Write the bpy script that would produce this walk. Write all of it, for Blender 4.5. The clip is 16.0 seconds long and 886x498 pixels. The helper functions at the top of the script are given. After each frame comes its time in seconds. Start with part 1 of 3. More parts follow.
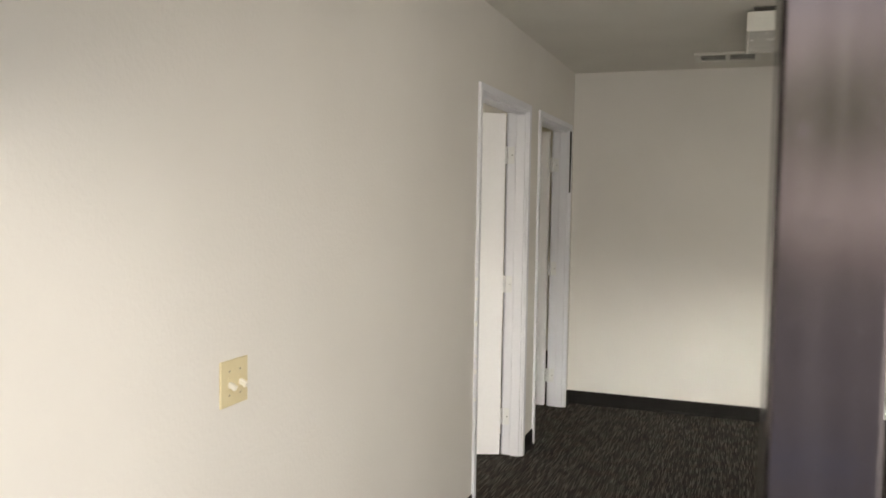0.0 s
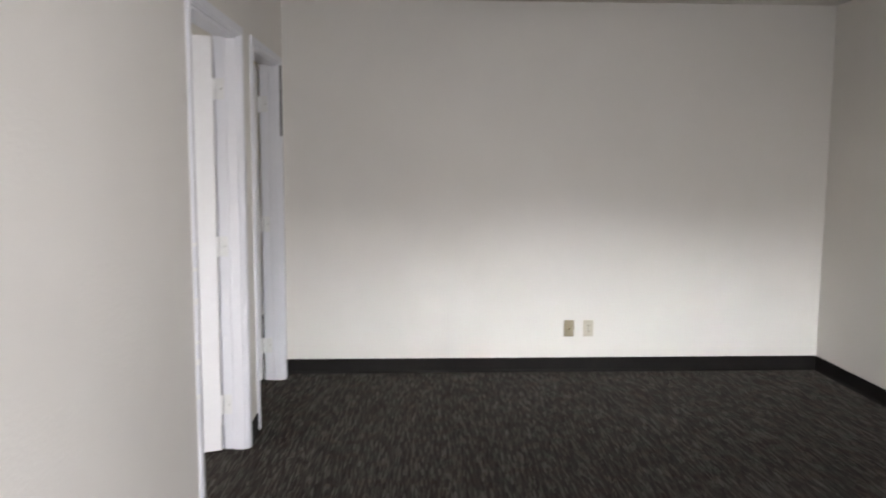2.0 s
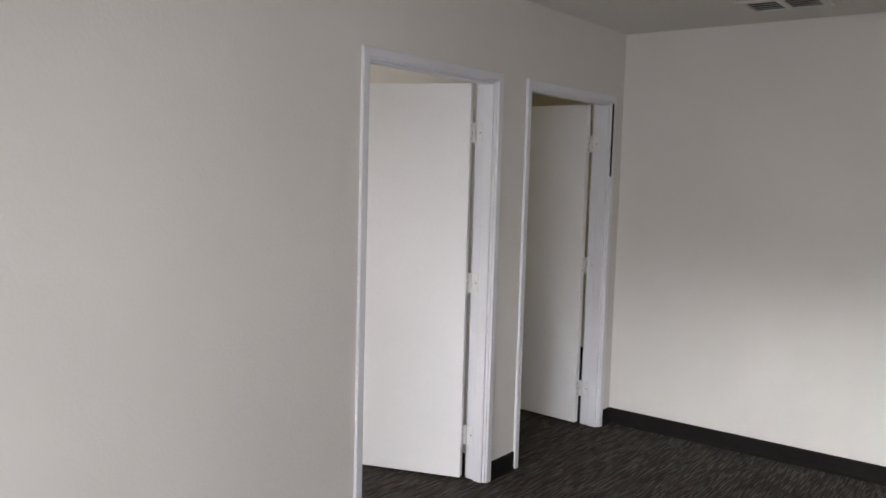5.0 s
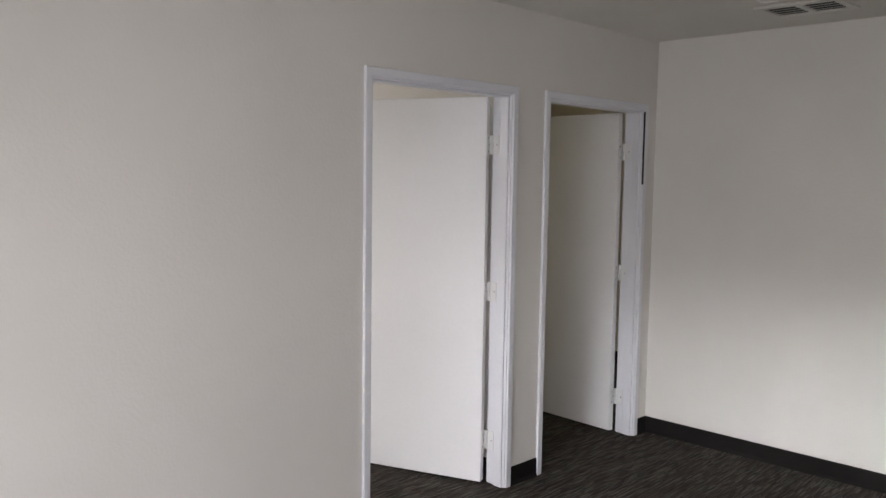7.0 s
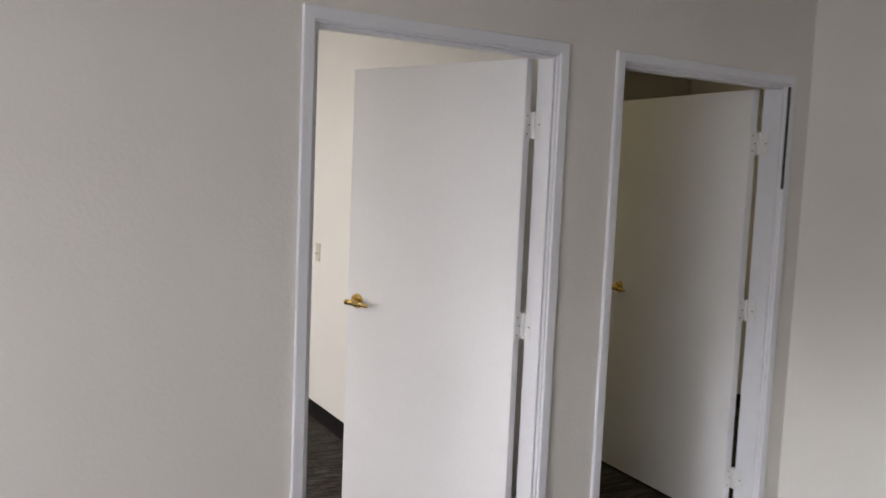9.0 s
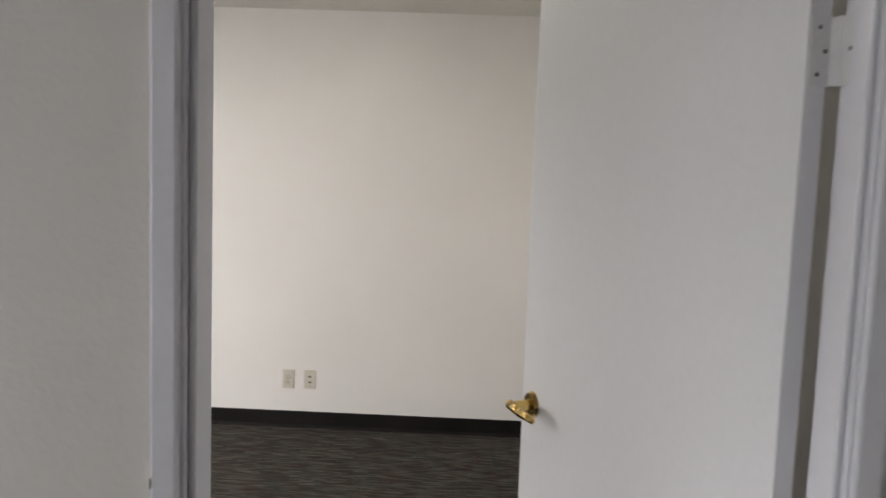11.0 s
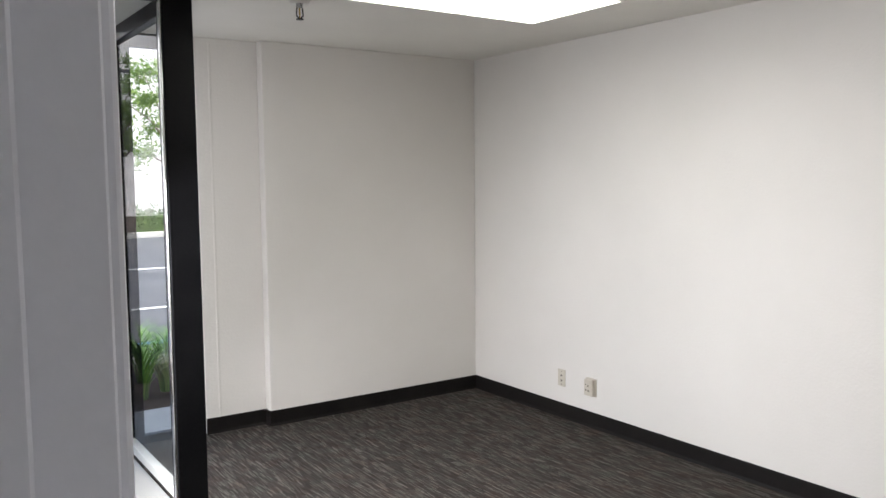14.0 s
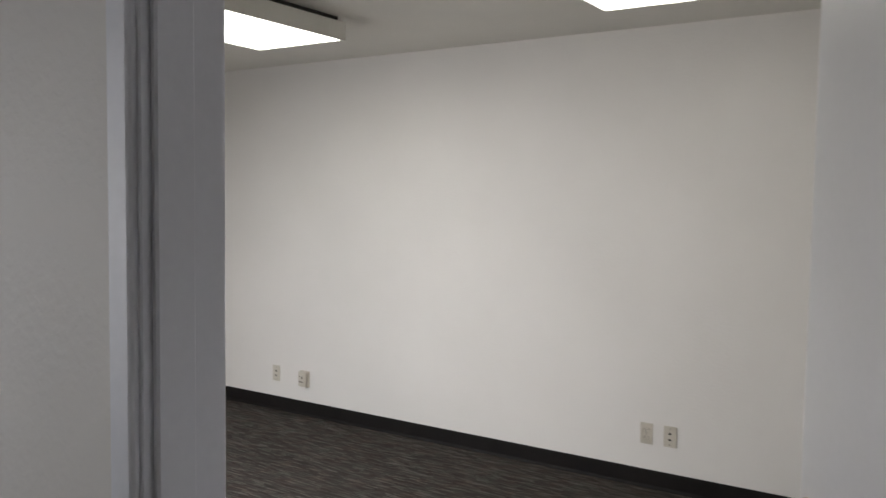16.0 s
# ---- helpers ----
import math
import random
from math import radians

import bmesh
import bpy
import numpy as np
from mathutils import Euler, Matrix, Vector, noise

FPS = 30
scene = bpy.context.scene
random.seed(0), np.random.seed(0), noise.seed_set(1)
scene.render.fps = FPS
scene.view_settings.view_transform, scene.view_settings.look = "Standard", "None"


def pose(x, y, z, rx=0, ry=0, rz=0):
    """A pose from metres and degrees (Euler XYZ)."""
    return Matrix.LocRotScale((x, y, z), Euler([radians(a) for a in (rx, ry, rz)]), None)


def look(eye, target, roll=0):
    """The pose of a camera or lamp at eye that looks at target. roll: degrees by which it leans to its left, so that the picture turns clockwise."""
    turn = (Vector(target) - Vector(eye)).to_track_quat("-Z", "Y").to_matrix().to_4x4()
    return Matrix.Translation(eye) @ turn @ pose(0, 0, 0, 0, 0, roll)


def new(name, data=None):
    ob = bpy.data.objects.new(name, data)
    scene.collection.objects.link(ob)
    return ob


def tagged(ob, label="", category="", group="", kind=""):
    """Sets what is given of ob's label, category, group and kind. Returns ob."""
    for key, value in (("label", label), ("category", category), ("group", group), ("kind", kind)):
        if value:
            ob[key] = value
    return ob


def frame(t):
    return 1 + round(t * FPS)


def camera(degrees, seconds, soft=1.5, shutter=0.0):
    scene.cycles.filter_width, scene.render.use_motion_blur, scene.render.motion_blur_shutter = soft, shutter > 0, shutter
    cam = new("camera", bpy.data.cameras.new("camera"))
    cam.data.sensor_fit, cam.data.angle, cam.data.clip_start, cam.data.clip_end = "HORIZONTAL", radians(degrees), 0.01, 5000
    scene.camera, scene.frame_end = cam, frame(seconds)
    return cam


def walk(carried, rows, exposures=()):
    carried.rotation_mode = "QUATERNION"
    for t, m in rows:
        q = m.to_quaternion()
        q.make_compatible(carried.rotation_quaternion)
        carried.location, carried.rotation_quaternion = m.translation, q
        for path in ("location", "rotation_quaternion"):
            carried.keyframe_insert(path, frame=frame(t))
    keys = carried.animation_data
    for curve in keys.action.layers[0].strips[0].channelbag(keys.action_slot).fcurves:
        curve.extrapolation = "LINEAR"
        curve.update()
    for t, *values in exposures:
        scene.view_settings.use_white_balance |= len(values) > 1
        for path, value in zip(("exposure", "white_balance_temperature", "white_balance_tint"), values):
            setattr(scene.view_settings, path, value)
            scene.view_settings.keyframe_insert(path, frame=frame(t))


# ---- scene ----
cam = camera(57.1, 16.0, shutter=0.4)

PATH = [
    (0, (1.174, -0.067, 1.530), (0.497, 1.811, 1.410), 0.9),
    (0.5, (1.053, -0.067, 1.524), (0.404, 1.813, 1.312), 0.3),
    (1, (0.854, 0.111, 1.522), (0.360, 2.029, 1.243), 0.0),
    (1.5, (0.790, 0.332, 1.506), (0.573, 2.298, 1.207), 1.2),
    (2, (0.791, 0.586, 1.500), (0.887, 2.569, 1.265), 0.3),
    (2.5, (0.800, 0.827, 1.467), (1.018, 2.806, 1.284), -0.5),
    (3, (0.872, 1.028, 1.505), (0.756, 3.017, 1.333), 0.7),
    (3.5, (1.257, 1.199, 1.501), (0.701, 3.113, 1.335), 1.9),
    (4, (1.514, 1.198, 1.545), (0.714, 3.017, 1.315), 2.0),
    (4.5, (1.911, 1.156, 1.539), (0.868, 2.847, 1.311), 1.7),
    (5, (2.305, 1.237, 1.593), (1.087, 2.813, 1.407), 1.6),
    (5.2, (2.403, 1.227, 1.589), (1.147, 2.775, 1.431), 1.0),
    (7.5, (2.68, 1.605, 1.649), (1.242, 2.984, 1.468), 1.3),
    (8, (2.592, 1.955, 1.62), (1.079, 3.253, 1.467), 1.7),
    (8.5, (2.544, 2.39, 1.657), (0.91, 3.528, 1.471), 1.7),
    (9, (2.393, 2.785, 1.603), (0.67, 3.784, 1.42), 2.4),
    (9.5, (2.126, 3.208, 1.614), (0.307, 4.018, 1.423), 3.1),
    (9.7, (2.0, 3.356, 1.601), (0.143, 4.076, 1.417), 3.0),
    (11.8, (0.530, 4.277, 1.655), (-1.371, 3.703, 1.428), 1.0),
    (12, (0.391, 4.286, 1.666), (-1.471, 3.593, 1.443), 0.75),
    (12.5, (0.116, 4.258, 1.6), (-1.579, 3.209, 1.431), 1.1),
    (13, (-0.066, 4.281, 1.601), (-1.453, 2.858, 1.378), 0.8),
    (13.5, (0.01, 4.26, 1.585), (-1.194, 2.674, 1.391), -0.5),
    (14, (0.0, 4.241, 1.606), (-1.126, 2.597, 1.435), -0.5),
    (14.5, (0.015, 4.259, 1.625), (-1.183, 2.665, 1.466), 0.1),
    (15, (0.122, 4.281, 1.632), (-1.257, 2.84, 1.493), 0.4),
    (15.5, (0.336, 4.352, 1.584), (-1.234, 3.119, 1.459), 0.1),
    (16, (0.582, 4.479, 1.56), (-1.09, 3.388, 1.436), 0.8),
]
walk(cam, [(t, look(eye, target, roll)) for t, eye, target, roll in PATH], [
    (0, 1.86, 7400, 7), (0.4, 1.62, 6550, 8), (0.9, 1.22, 6450, 8), (1.6, 1.55, 6500, 11), (2.1, 2.15, 6500, 11), (2.5, 2.26, 6450, 11), (3.0, 1.98, 6450, 12), (3.6, 1.78, 6500, 12),
    (5.0, 1.78, 6500, 12), (9.7, 1.82, 6500, 12), (11.8, 1.15, 6450, 10), (12.5, 1.08, 6450, 10), (13.0, 1.38, 6350, 9), (13.5, 1.58, 6250, 9), (14.1, 1.48, 6200, 10.5), (15.0, 1.27, 6300, 11), (16, 0.98, 6300, 10)])

# ---- plan, metres ----
H = 2.487                       # ceiling
XR, YF = 3.680, 6.040           # main room: side wall and end wall
WT = 0.115                      # partition thickness
XA, YB, YP = -3.694, -0.717, 4.690   # office: long wall, short wall, partition
YG = 0.470                      # entrance glazing line
YO = -0.860                     # outer glazing line
XC = -1.163                     # corner of the recessed entrance
D1 = (3.696, 4.618)             # door openings along the wall
D2 = (4.938, 5.880)
DH = 2.048


# ---- world, sun and exposure ----
world = bpy.data.worlds.new("sky")
scene.world = world
world.use_nodes = True
wn = world.node_tree.nodes
sky = wn.new("ShaderNodeTexSky")
sky.sky_type = "NISHITA"
sky.sun_disc = False
sky.sun_elevation, sky.sun_rotation = radians(56), radians(42)
sky.air_density, sky.dust_density = 1.0, 5.0
world.node_tree.links.new(sky.outputs[0], wn["Background"].inputs[0])
wn["Background"].inputs[1].default_value = 0.15
sun = new("sun", bpy.data.lights.new("sun", "SUN"))
sun.data.energy, sun.data.angle, sun.data.color = 1.7, radians(12), (1.0, 0.96, 0.9)
sun.matrix_world = look((8, 9, 18), (0, 0, 0))


def sky_lamp(name, eye, target, wide, high, watts, spread, colour=(1.0, 0.97, 0.965)):
    """An area lamp added inside a glazed opening to stand in for daylight."""
    lamp = new(name, bpy.data.lights.new(name, "AREA"))
    lamp.data.shape, lamp.data.size, lamp.data.size_y = "RECTANGLE", wide, high
    lamp.data.energy, lamp.data.spread, lamp.data.color = watts, radians(spread), colour
    lamp.matrix_world = look(eye, target)
    return lamp


sky_lamp("daylight_entrance", (2.47, 0.66, 1.25), (0.3, 3.4, -0.75), 2.3, 2.1, 11.0, 150)
sky_lamp("daylight_door", (0.72, 0.62, 1.02), (0.0, 1.7, 0.05), 0.9, 1.7, 1.7, 140)
# Two narrow lamps added under the head to brighten the lower end wall.
for x, goal in ((2.3, (0.95, 6.04, 0.14)), (2.4, (3.0, 6.04, 0.14))):
    sky_lamp("daylight_strip", (x, 0.64, 2.28), goal, 2.3, 0.12, 1.12, 21, (0.95, 0.97, 1.0))
sky_lamp("daylight_office", (-0.48, 0.66, 1.25), (-2.9, 2.3, -1.15), 0.66, 2.1, 25, 145)
sky_lamp("daylight_side", (XC - 0.06, -0.20, 1.25), (-2.5, -0.2, 1.25), 1.1, 2.2, 2.4, 175)


# ---- materials ----
def nodes_of(name):
    m = bpy.data.materials.new(name)
    m.use_nodes = True
    return m, m.node_tree.nodes, m.node_tree.links, m.node_tree.nodes["Principled BSDF"]


def coords(n, l, scale=(1, 1, 1)):
    c = n.new("ShaderNodeNewGeometry")
    mp = n.new("ShaderNodeMapping")
    mp.inputs["Scale"].default_value = scale
    l.new(c.outputs["Position"], mp.inputs["Vector"])
    return mp.outputs[0]


def noise_tex(n, l, vec, scale, detail=3.0, rough=0.5):
    t = n.new("ShaderNodeTexNoise")
    t.inputs["Scale"].default_value, t.inputs["Detail"].default_value, t.inputs["Roughness"].default_value = scale, detail, rough
    l.new(vec, t.inputs["Vector"])
    return t.outputs["Fac"]


def ramp(n, l, fac, stops):
    r = n.new("ShaderNodeValToRGB")
    while len(r.color_ramp.elements) < len(stops):
        r.color_ramp.elements.new(0.5)
    for e, (p, c) in zip(r.color_ramp.elements, stops):
        e.position, e.color = p, (*c, 1)
    l.new(fac, r.inputs[0])
    return r.outputs[0]


def bump(n, l, b, height, strength, distance):
    k = n.new("ShaderNodeBump")
    k.inputs["Strength"].default_value, k.inputs["Distance"].default_value = strength, distance
    l.new(height, k.inputs["Height"])
    l.new(k.outputs[0], b.inputs["Normal"])


def plain(name, low, high, rough=0.5, metal=0.0, scale=6.0, grain=180.0, relief=0.0, coat=0.0, spec=0.5):
    """Two tones of one colour, mottled at two scales, with fine relief."""
    m, n, l, b = nodes_of(name)
    v = coords(n, l)
    a, g = noise_tex(n, l, v, scale, 4), noise_tex(n, l, v, grain, 2)
    mix = n.new("ShaderNodeMath")
    mix.operation = "MULTIPLY_ADD"
    mix.inputs[1].default_value = 0.35
    l.new(g, mix.inputs[0])
    half = n.new("ShaderNodeMath")
    half.operation = "MULTIPLY"
    half.inputs[1].default_value = 0.65
    l.new(a, half.inputs[0])
    l.new(half.outputs[0], mix.inputs[2])
    l.new(ramp(n, l, mix.outputs[0], [(0.3, low), (0.7, high)]), b.inputs["Base Color"])
    b.inputs["Metallic"].default_value = metal
    rr = n.new("ShaderNodeMapRange")
    rr.inputs["To Min"].default_value, rr.inputs["To Max"].default_value = max(0.02, rough - 0.08), min(1.0, rough + 0.08)
    l.new(a, rr.inputs["Value"])
    l.new(rr.outputs[0], b.inputs["Roughness"])
    b.inputs["Coat Weight"].default_value = coat
    b.inputs["Specular IOR Level"].default_value = spec
    if relief:
        bump(n, l, b, g, 0.6, relief)
    return m


def wall_paint(name, low, high):
    """Off-white eggshell paint over orange-peel plaster."""
    m, n, l, b = nodes_of(name)
    v = coords(n, l)
    big = noise_tex(n, l, v, 1.7, 4)
    l.new(ramp(n, l, big, [(0.3, low), (0.7, high)]), b.inputs["Base Color"])
    b.inputs["Roughness"].default_value = 0.52
    b.inputs["Specular IOR Level"].default_value = 0.35
    blobs = ramp(n, l, noise_tex(n, l, v, 66.0, 3, 0.5), [(0.44, (0, 0, 0)), (0.62, (1, 1, 1))])
    bump(n, l, b, blobs, 0.22, 0.0014)
    return m


def carpet_material():
    """Loop-pile tile: short yarn dashes in rows along y, greys with brown and green."""
    m, n, l, b = nodes_of("carpet")
    g = n.new("ShaderNodeNewGeometry")
    s = n.new("ShaderNodeSeparateXYZ")
    l.new(g.outputs["Position"], s.inputs[0])

    def math_node(op, a, c=None, d=None):
        k = n.new("ShaderNodeMath")
        k.operation = op
        for i, val in enumerate((a, c, d)):
            if val is None:
                continue
            if isinstance(val, (int, float)):
                k.inputs[i].default_value = val
            else:
                l.new(val, k.inputs[i])
        return k.outputs[0]

    col = math_node("FLOOR", math_node("MULTIPLY", s.outputs[0], 225.0))
    w1 = n.new("ShaderNodeTexWhiteNoise")
    w1.noise_dimensions = "1D"
    l.new(col, w1.inputs["W"])
    row = math_node("FLOOR", math_node("MULTIPLY_ADD", s.outputs[1], 13.0, math_node("MULTIPLY", w1.outputs["Value"], 9.0)))
    cv = n.new("ShaderNodeCombineXYZ")
    l.new(col, cv.inputs[0])
    l.new(row, cv.inputs[1])
    w2 = n.new("ShaderNodeTexWhiteNoise")
    w2.noise_dimensions = "2D"
    l.new(cv.outputs[0], w2.inputs["Vector"])
    dash = ramp(n, l, w2.outputs["Value"], [(0.0, (0.026, 0.023, 0.021)), (0.40, (0.042, 0.0375, 0.034)), (0.65, (0.056, 0.050, 0.045)),
                                            (0.85, (0.084, 0.077, 0.072)), (1.0, (0.128, 0.120, 0.113))])
    v = coords(n, l)
    tint = ramp(n, l, noise_tex(n, l, v, 9.0, 3), [(0.3, (1.0, 0.80, 0.70)), (0.5, (1, 0.96, 0.92)), (0.7, (0.86, 0.98, 0.90))])
    mx = n.new("ShaderNodeMix")
    mx.data_type, mx.blend_type = "RGBA", "MULTIPLY"
    mx.inputs["Factor"].default_value = 0.7
    l.new(dash, mx.inputs[6])
    l.new(tint, mx.inputs[7])
    l.new(mx.outputs[2], b.inputs["Base Color"])
    b.inputs["Roughness"].default_value = 0.95
    b.inputs["Specular IOR Level"].default_value = 0.1
    loops = noise_tex(n, l, coords(n, l, (1.0, 0.35, 1.0)), 330.0, 2)
    bump(n, l, b, math_node("ADD", loops, math_node("MULTIPLY", w2.outputs["Value"], 0.6)), 0.7, 0.003)
    return m


def glass_material():
    m, n, l, b = nodes_of("clear_glass")
    b.inputs["Base Color"].default_value = (0.975, 0.99, 0.985, 1)
    b.inputs["Roughness"].default_value = 0.0
    b.inputs["IOR"].default_value = 1.12
    b.inputs["Transmission Weight"].default_value = 1.0
    return m


def glow(name, colour, strength):
    m, n, l, b = nodes_of(name)
    b.inputs["Base Color"].default_value = (0.85, 0.85, 0.82, 1)
    b.inputs["Emission Color"].default_value = (*colour, 1)
    b.inputs["Emission Strength"].default_value = strength
    return m


def smudged_metal():
    """Dark anodised aluminium with fingerprints and wiped streaks."""
    m, n, l, b = nodes_of("dark_aluminium")
    streak = noise_tex(n, l, coords(n, l, (14, 14, 1.0)), 5.0, 4, 0.55)
    spots = ramp(n, l, noise_tex(n, l, coords(n, l), 55.0, 3), [(0.62, (0, 0, 0)), (0.74, (1, 1, 1))])
    l.new(ramp(n, l, streak, [(0.3, (0.110, 0.096, 0.104)), (0.75, (0.155, 0.136, 0.146))]), b.inputs["Base Color"])
    rr = n.new("ShaderNodeMapRange")
    rr.inputs["To Min"].default_value, rr.inputs["To Max"].default_value = 0.12, 0.18
    l.new(streak, rr.inputs["Value"])
    smear = n.new("ShaderNodeMath")
    smear.operation = "MULTIPLY_ADD"
    smear.inputs[1].default_value = 0.10
    l.new(spots, smear.inputs[0])
    l.new(rr.outputs[0], smear.inputs[2])
    l.new(smear.outputs[0], b.inputs["Roughness"])
    b.inputs["Metallic"].default_value = 1.0
    return m


def leaf_material(name, low, high):
    m, n, l, b = nodes_of(name)
    i = n.new("ShaderNodeNewGeometry")
    l.new(ramp(n, l, i.outputs["Random Per Island"], [(0.1, low), (0.9, high)]), b.inputs["Base Color"])
    b.inputs["Roughness"].default_value = 0.6
    b.inputs["Subsurface Weight"].default_value = 0.0
    return m


WALL = wall_paint("wall_paint", (0.725, 0.70, 0.665), (0.76, 0.735, 0.70))
CEIL = plain("ceiling_paint", (0.70, 0.68, 0.63), (0.76, 0.74, 0.69), 0.85, scale=2.5, grain=95, relief=0.003)
TRIM = plain("white_gloss_paint", (0.75, 0.755, 0.80), (0.81, 0.815, 0.86), 0.36, scale=3, grain=70, relief=0.0003)
LEAF = plain("white_door_paint", (0.81, 0.81, 0.83), (0.86, 0.86, 0.88), 0.40, scale=1.6, grain=60, relief=0.0004)
CARPET = carpet_material()
BASE = plain("black_rubber_base", (0.007, 0.006, 0.006), (0.015, 0.013, 0.012), 0.6, scale=5, grain=140, relief=0.0003, spec=0.12)
BRASS = plain("polished_brass", (0.62, 0.42, 0.13), (0.80, 0.58, 0.22), 0.18, 1.0, 20, 200)
STEEL = plain("painted_hinge_steel", (0.74, 0.74, 0.74), (0.82, 0.82, 0.82), 0.35, 0.0, 30, 150)
SCREW = plain("dark_screw", (0.10, 0.09, 0.08), (0.2, 0.18, 0.16), 0.4, 0.8, 30, 150)
ALMOND = plain("almond_plastic", (0.64, 0.55, 0.34), (0.70, 0.61, 0.40), 0.35, scale=20, grain=200)
IVORY = plain("ivory_plastic", (0.50, 0.46, 0.37), (0.56, 0.52, 0.43), 0.35, scale=20, grain=200)
WHITE_PL = plain("white_plastic", (0.52, 0.48, 0.40), (0.58, 0.54, 0.46), 0.35, scale=20, grain=200)
TOGGLE = plain("white_toggle", (0.78, 0.74, 0.64), (0.82, 0.79, 0.70), 0.35, scale=20, grain=200)
BRONZE_PL = plain("tan_metal_plate", (0.30, 0.25, 0.17), (0.36, 0.31, 0.22), 0.35, 0.3, 20, 200)
SLOT = plain("dark_slot", (0.02, 0.018, 0.016), (0.05, 0.045, 0.04), 0.6, scale=30, grain=200)
ALU = smudged_metal()
BLACK = plain("black_aluminium", (0.004, 0.004, 0.005), (0.009, 0.009, 0.010), 0.34, 0.0, 5, 90, spec=0.09)
GLASS = glass_material()
ENAMEL = plain("white_enamel", (0.66, 0.65, 0.60), (0.74, 0.73, 0.68), 0.38, scale=4, grain=120)
LIT = glow("lit_diffuser", (1.0, 0.96, 0.85), 2.6)
WRAP = glow("wraparound_diffuser", (1.0, 0.96, 0.85), 1.25)
DIM = glow("dim_diffuser", (1.0, 0.86, 0.50), 0.9)
UNLIT = plain("acrylic_diffuser", (0.66, 0.66, 0.64), (0.74, 0.74, 0.72), 0.25, scale=8, grain=260, relief=0.001)
CHROME = plain("chrome", (0.55, 0.55, 0.55), (0.7, 0.7, 0.7), 0.15, 1.0, 20, 150)
CONCRETE = plain("concrete", (0.36, 0.35, 0.33), (0.50, 0.49, 0.46), 0.9, scale=3, grain=90, relief=0.002)
ASPHALT = plain("asphalt", (0.065, 0.066, 0.072), (0.11, 0.111, 0.12), 0.9, scale=1.2, grain=60, relief=0.004)
LINE = plain("road_paint", (0.55, 0.55, 0.54), (0.75, 0.75, 0.74), 0.8, scale=9, grain=60)
BLUE = plain("blue_road_paint", (0.05, 0.14, 0.36), (0.09, 0.22, 0.48), 0.8, scale=9, grain=60)
MULCH = plain("bark_mulch", (0.025, 0.017, 0.012), (0.085, 0.06, 0.045), 0.95, scale=30, grain=120, relief=0.01)
STUCCO = plain("white_stucco", (0.70, 0.69, 0.68), (0.80, 0.79, 0.78), 0.9, scale=1.5, grain=80, relief=0.002)
BARK = plain("bark", (0.10, 0.08, 0.06), (0.22, 0.18, 0.14), 0.9, scale=14, grain=90, relief=0.004)
LEAVES = leaf_material("tree_leaves", (0.07, 0.15, 0.025), (0.20, 0.30, 0.06))
HEDGE = leaf_material("hedge_leaves", (0.03, 0.075, 0.015), (0.09, 0.16, 0.035))
GRASS = leaf_material("strap_leaves", (0.06, 0.16, 0.025), (0.20, 0.36, 0.07))


# ---- mesh helpers ----
def add_box(bm, x0, x1, y0, y1, z0, z1, bevel=0.0, seg=1):
    vs = bmesh.ops.create_cube(bm, size=1.0)["verts"]
    for v in vs:
        v.co = Vector(((x0 + x1) / 2 + v.co.x * (x1 - x0), (y0 + y1) / 2 + v.co.y * (y1 - y0), (z0 + z1) / 2 + v.co.z * (z1 - z0)))
    if bevel:
        es = list({e for v in vs for e in v.link_edges})
        bmesh.ops.bevel(bm, geom=es, offset=bevel, segments=seg, affect="EDGES", profile=0.5)
    return bm


def add_cyl(bm, a, b, r0, r1=None, seg=16):
    a, b = Vector(a), Vector(b)
    m = Matrix.Translation((a + b) / 2) @ (b - a).to_track_quat("Z", "Y").to_matrix().to_4x4()
    bmesh.ops.create_cone(bm, cap_ends=True, segments=seg, radius1=r0, radius2=r0 if r1 is None else r1, depth=(b - a).length, matrix=m)
    return bm


def boxes(*specs, bevel=0.0, seg=1):
    bm = bmesh.new()
    for s in specs:
        add_box(bm, *s, bevel=bevel, seg=seg)
    return bm


def part(name, bm, material, parent=None, label=""):
    me = bpy.data.meshes.new(name)
    bm.to_mesh(me)
    bm.free()
    me.materials.append(material)
    for p in me.polygons:
        p.use_smooth = False
    ob = new(name, me)
    if parent:
        ob.parent = parent
    if label:
        ob["label"] = label
    return ob


def smooth(ob):
    for p in ob.data.polygons:
        p.use_smooth = True
    return ob


def thing(name, m, label, category, group="", kind=""):
    ob = new(name)
    ob.empty_display_size = 0.1
    ob.matrix_world = m
    return tagged(ob, label, category, group, kind)


def structure(name, bm, material, label, category):
    return tagged(part(name, bm, material), label, category, kind="structure")


# ---- floor, ceiling, walls ----
structure("floor", boxes((XA - 0.1, XC + 0.03, YO - 0.03, YG - 0.05, -0.12, 0.0), (XA - 0.1, XR + 0.1, YG - 0.05, 8.0, -0.12, 0.0)),
          CARPET, "dark grey and brown loop-pile carpet with short dashes", "floor")
structure("ceiling", boxes((XA - 0.1, XR + 0.2, YO - 0.05, 8.0, H, H + 0.2)), CEIL, "off-white lightly textured plaster ceiling", "ceiling")

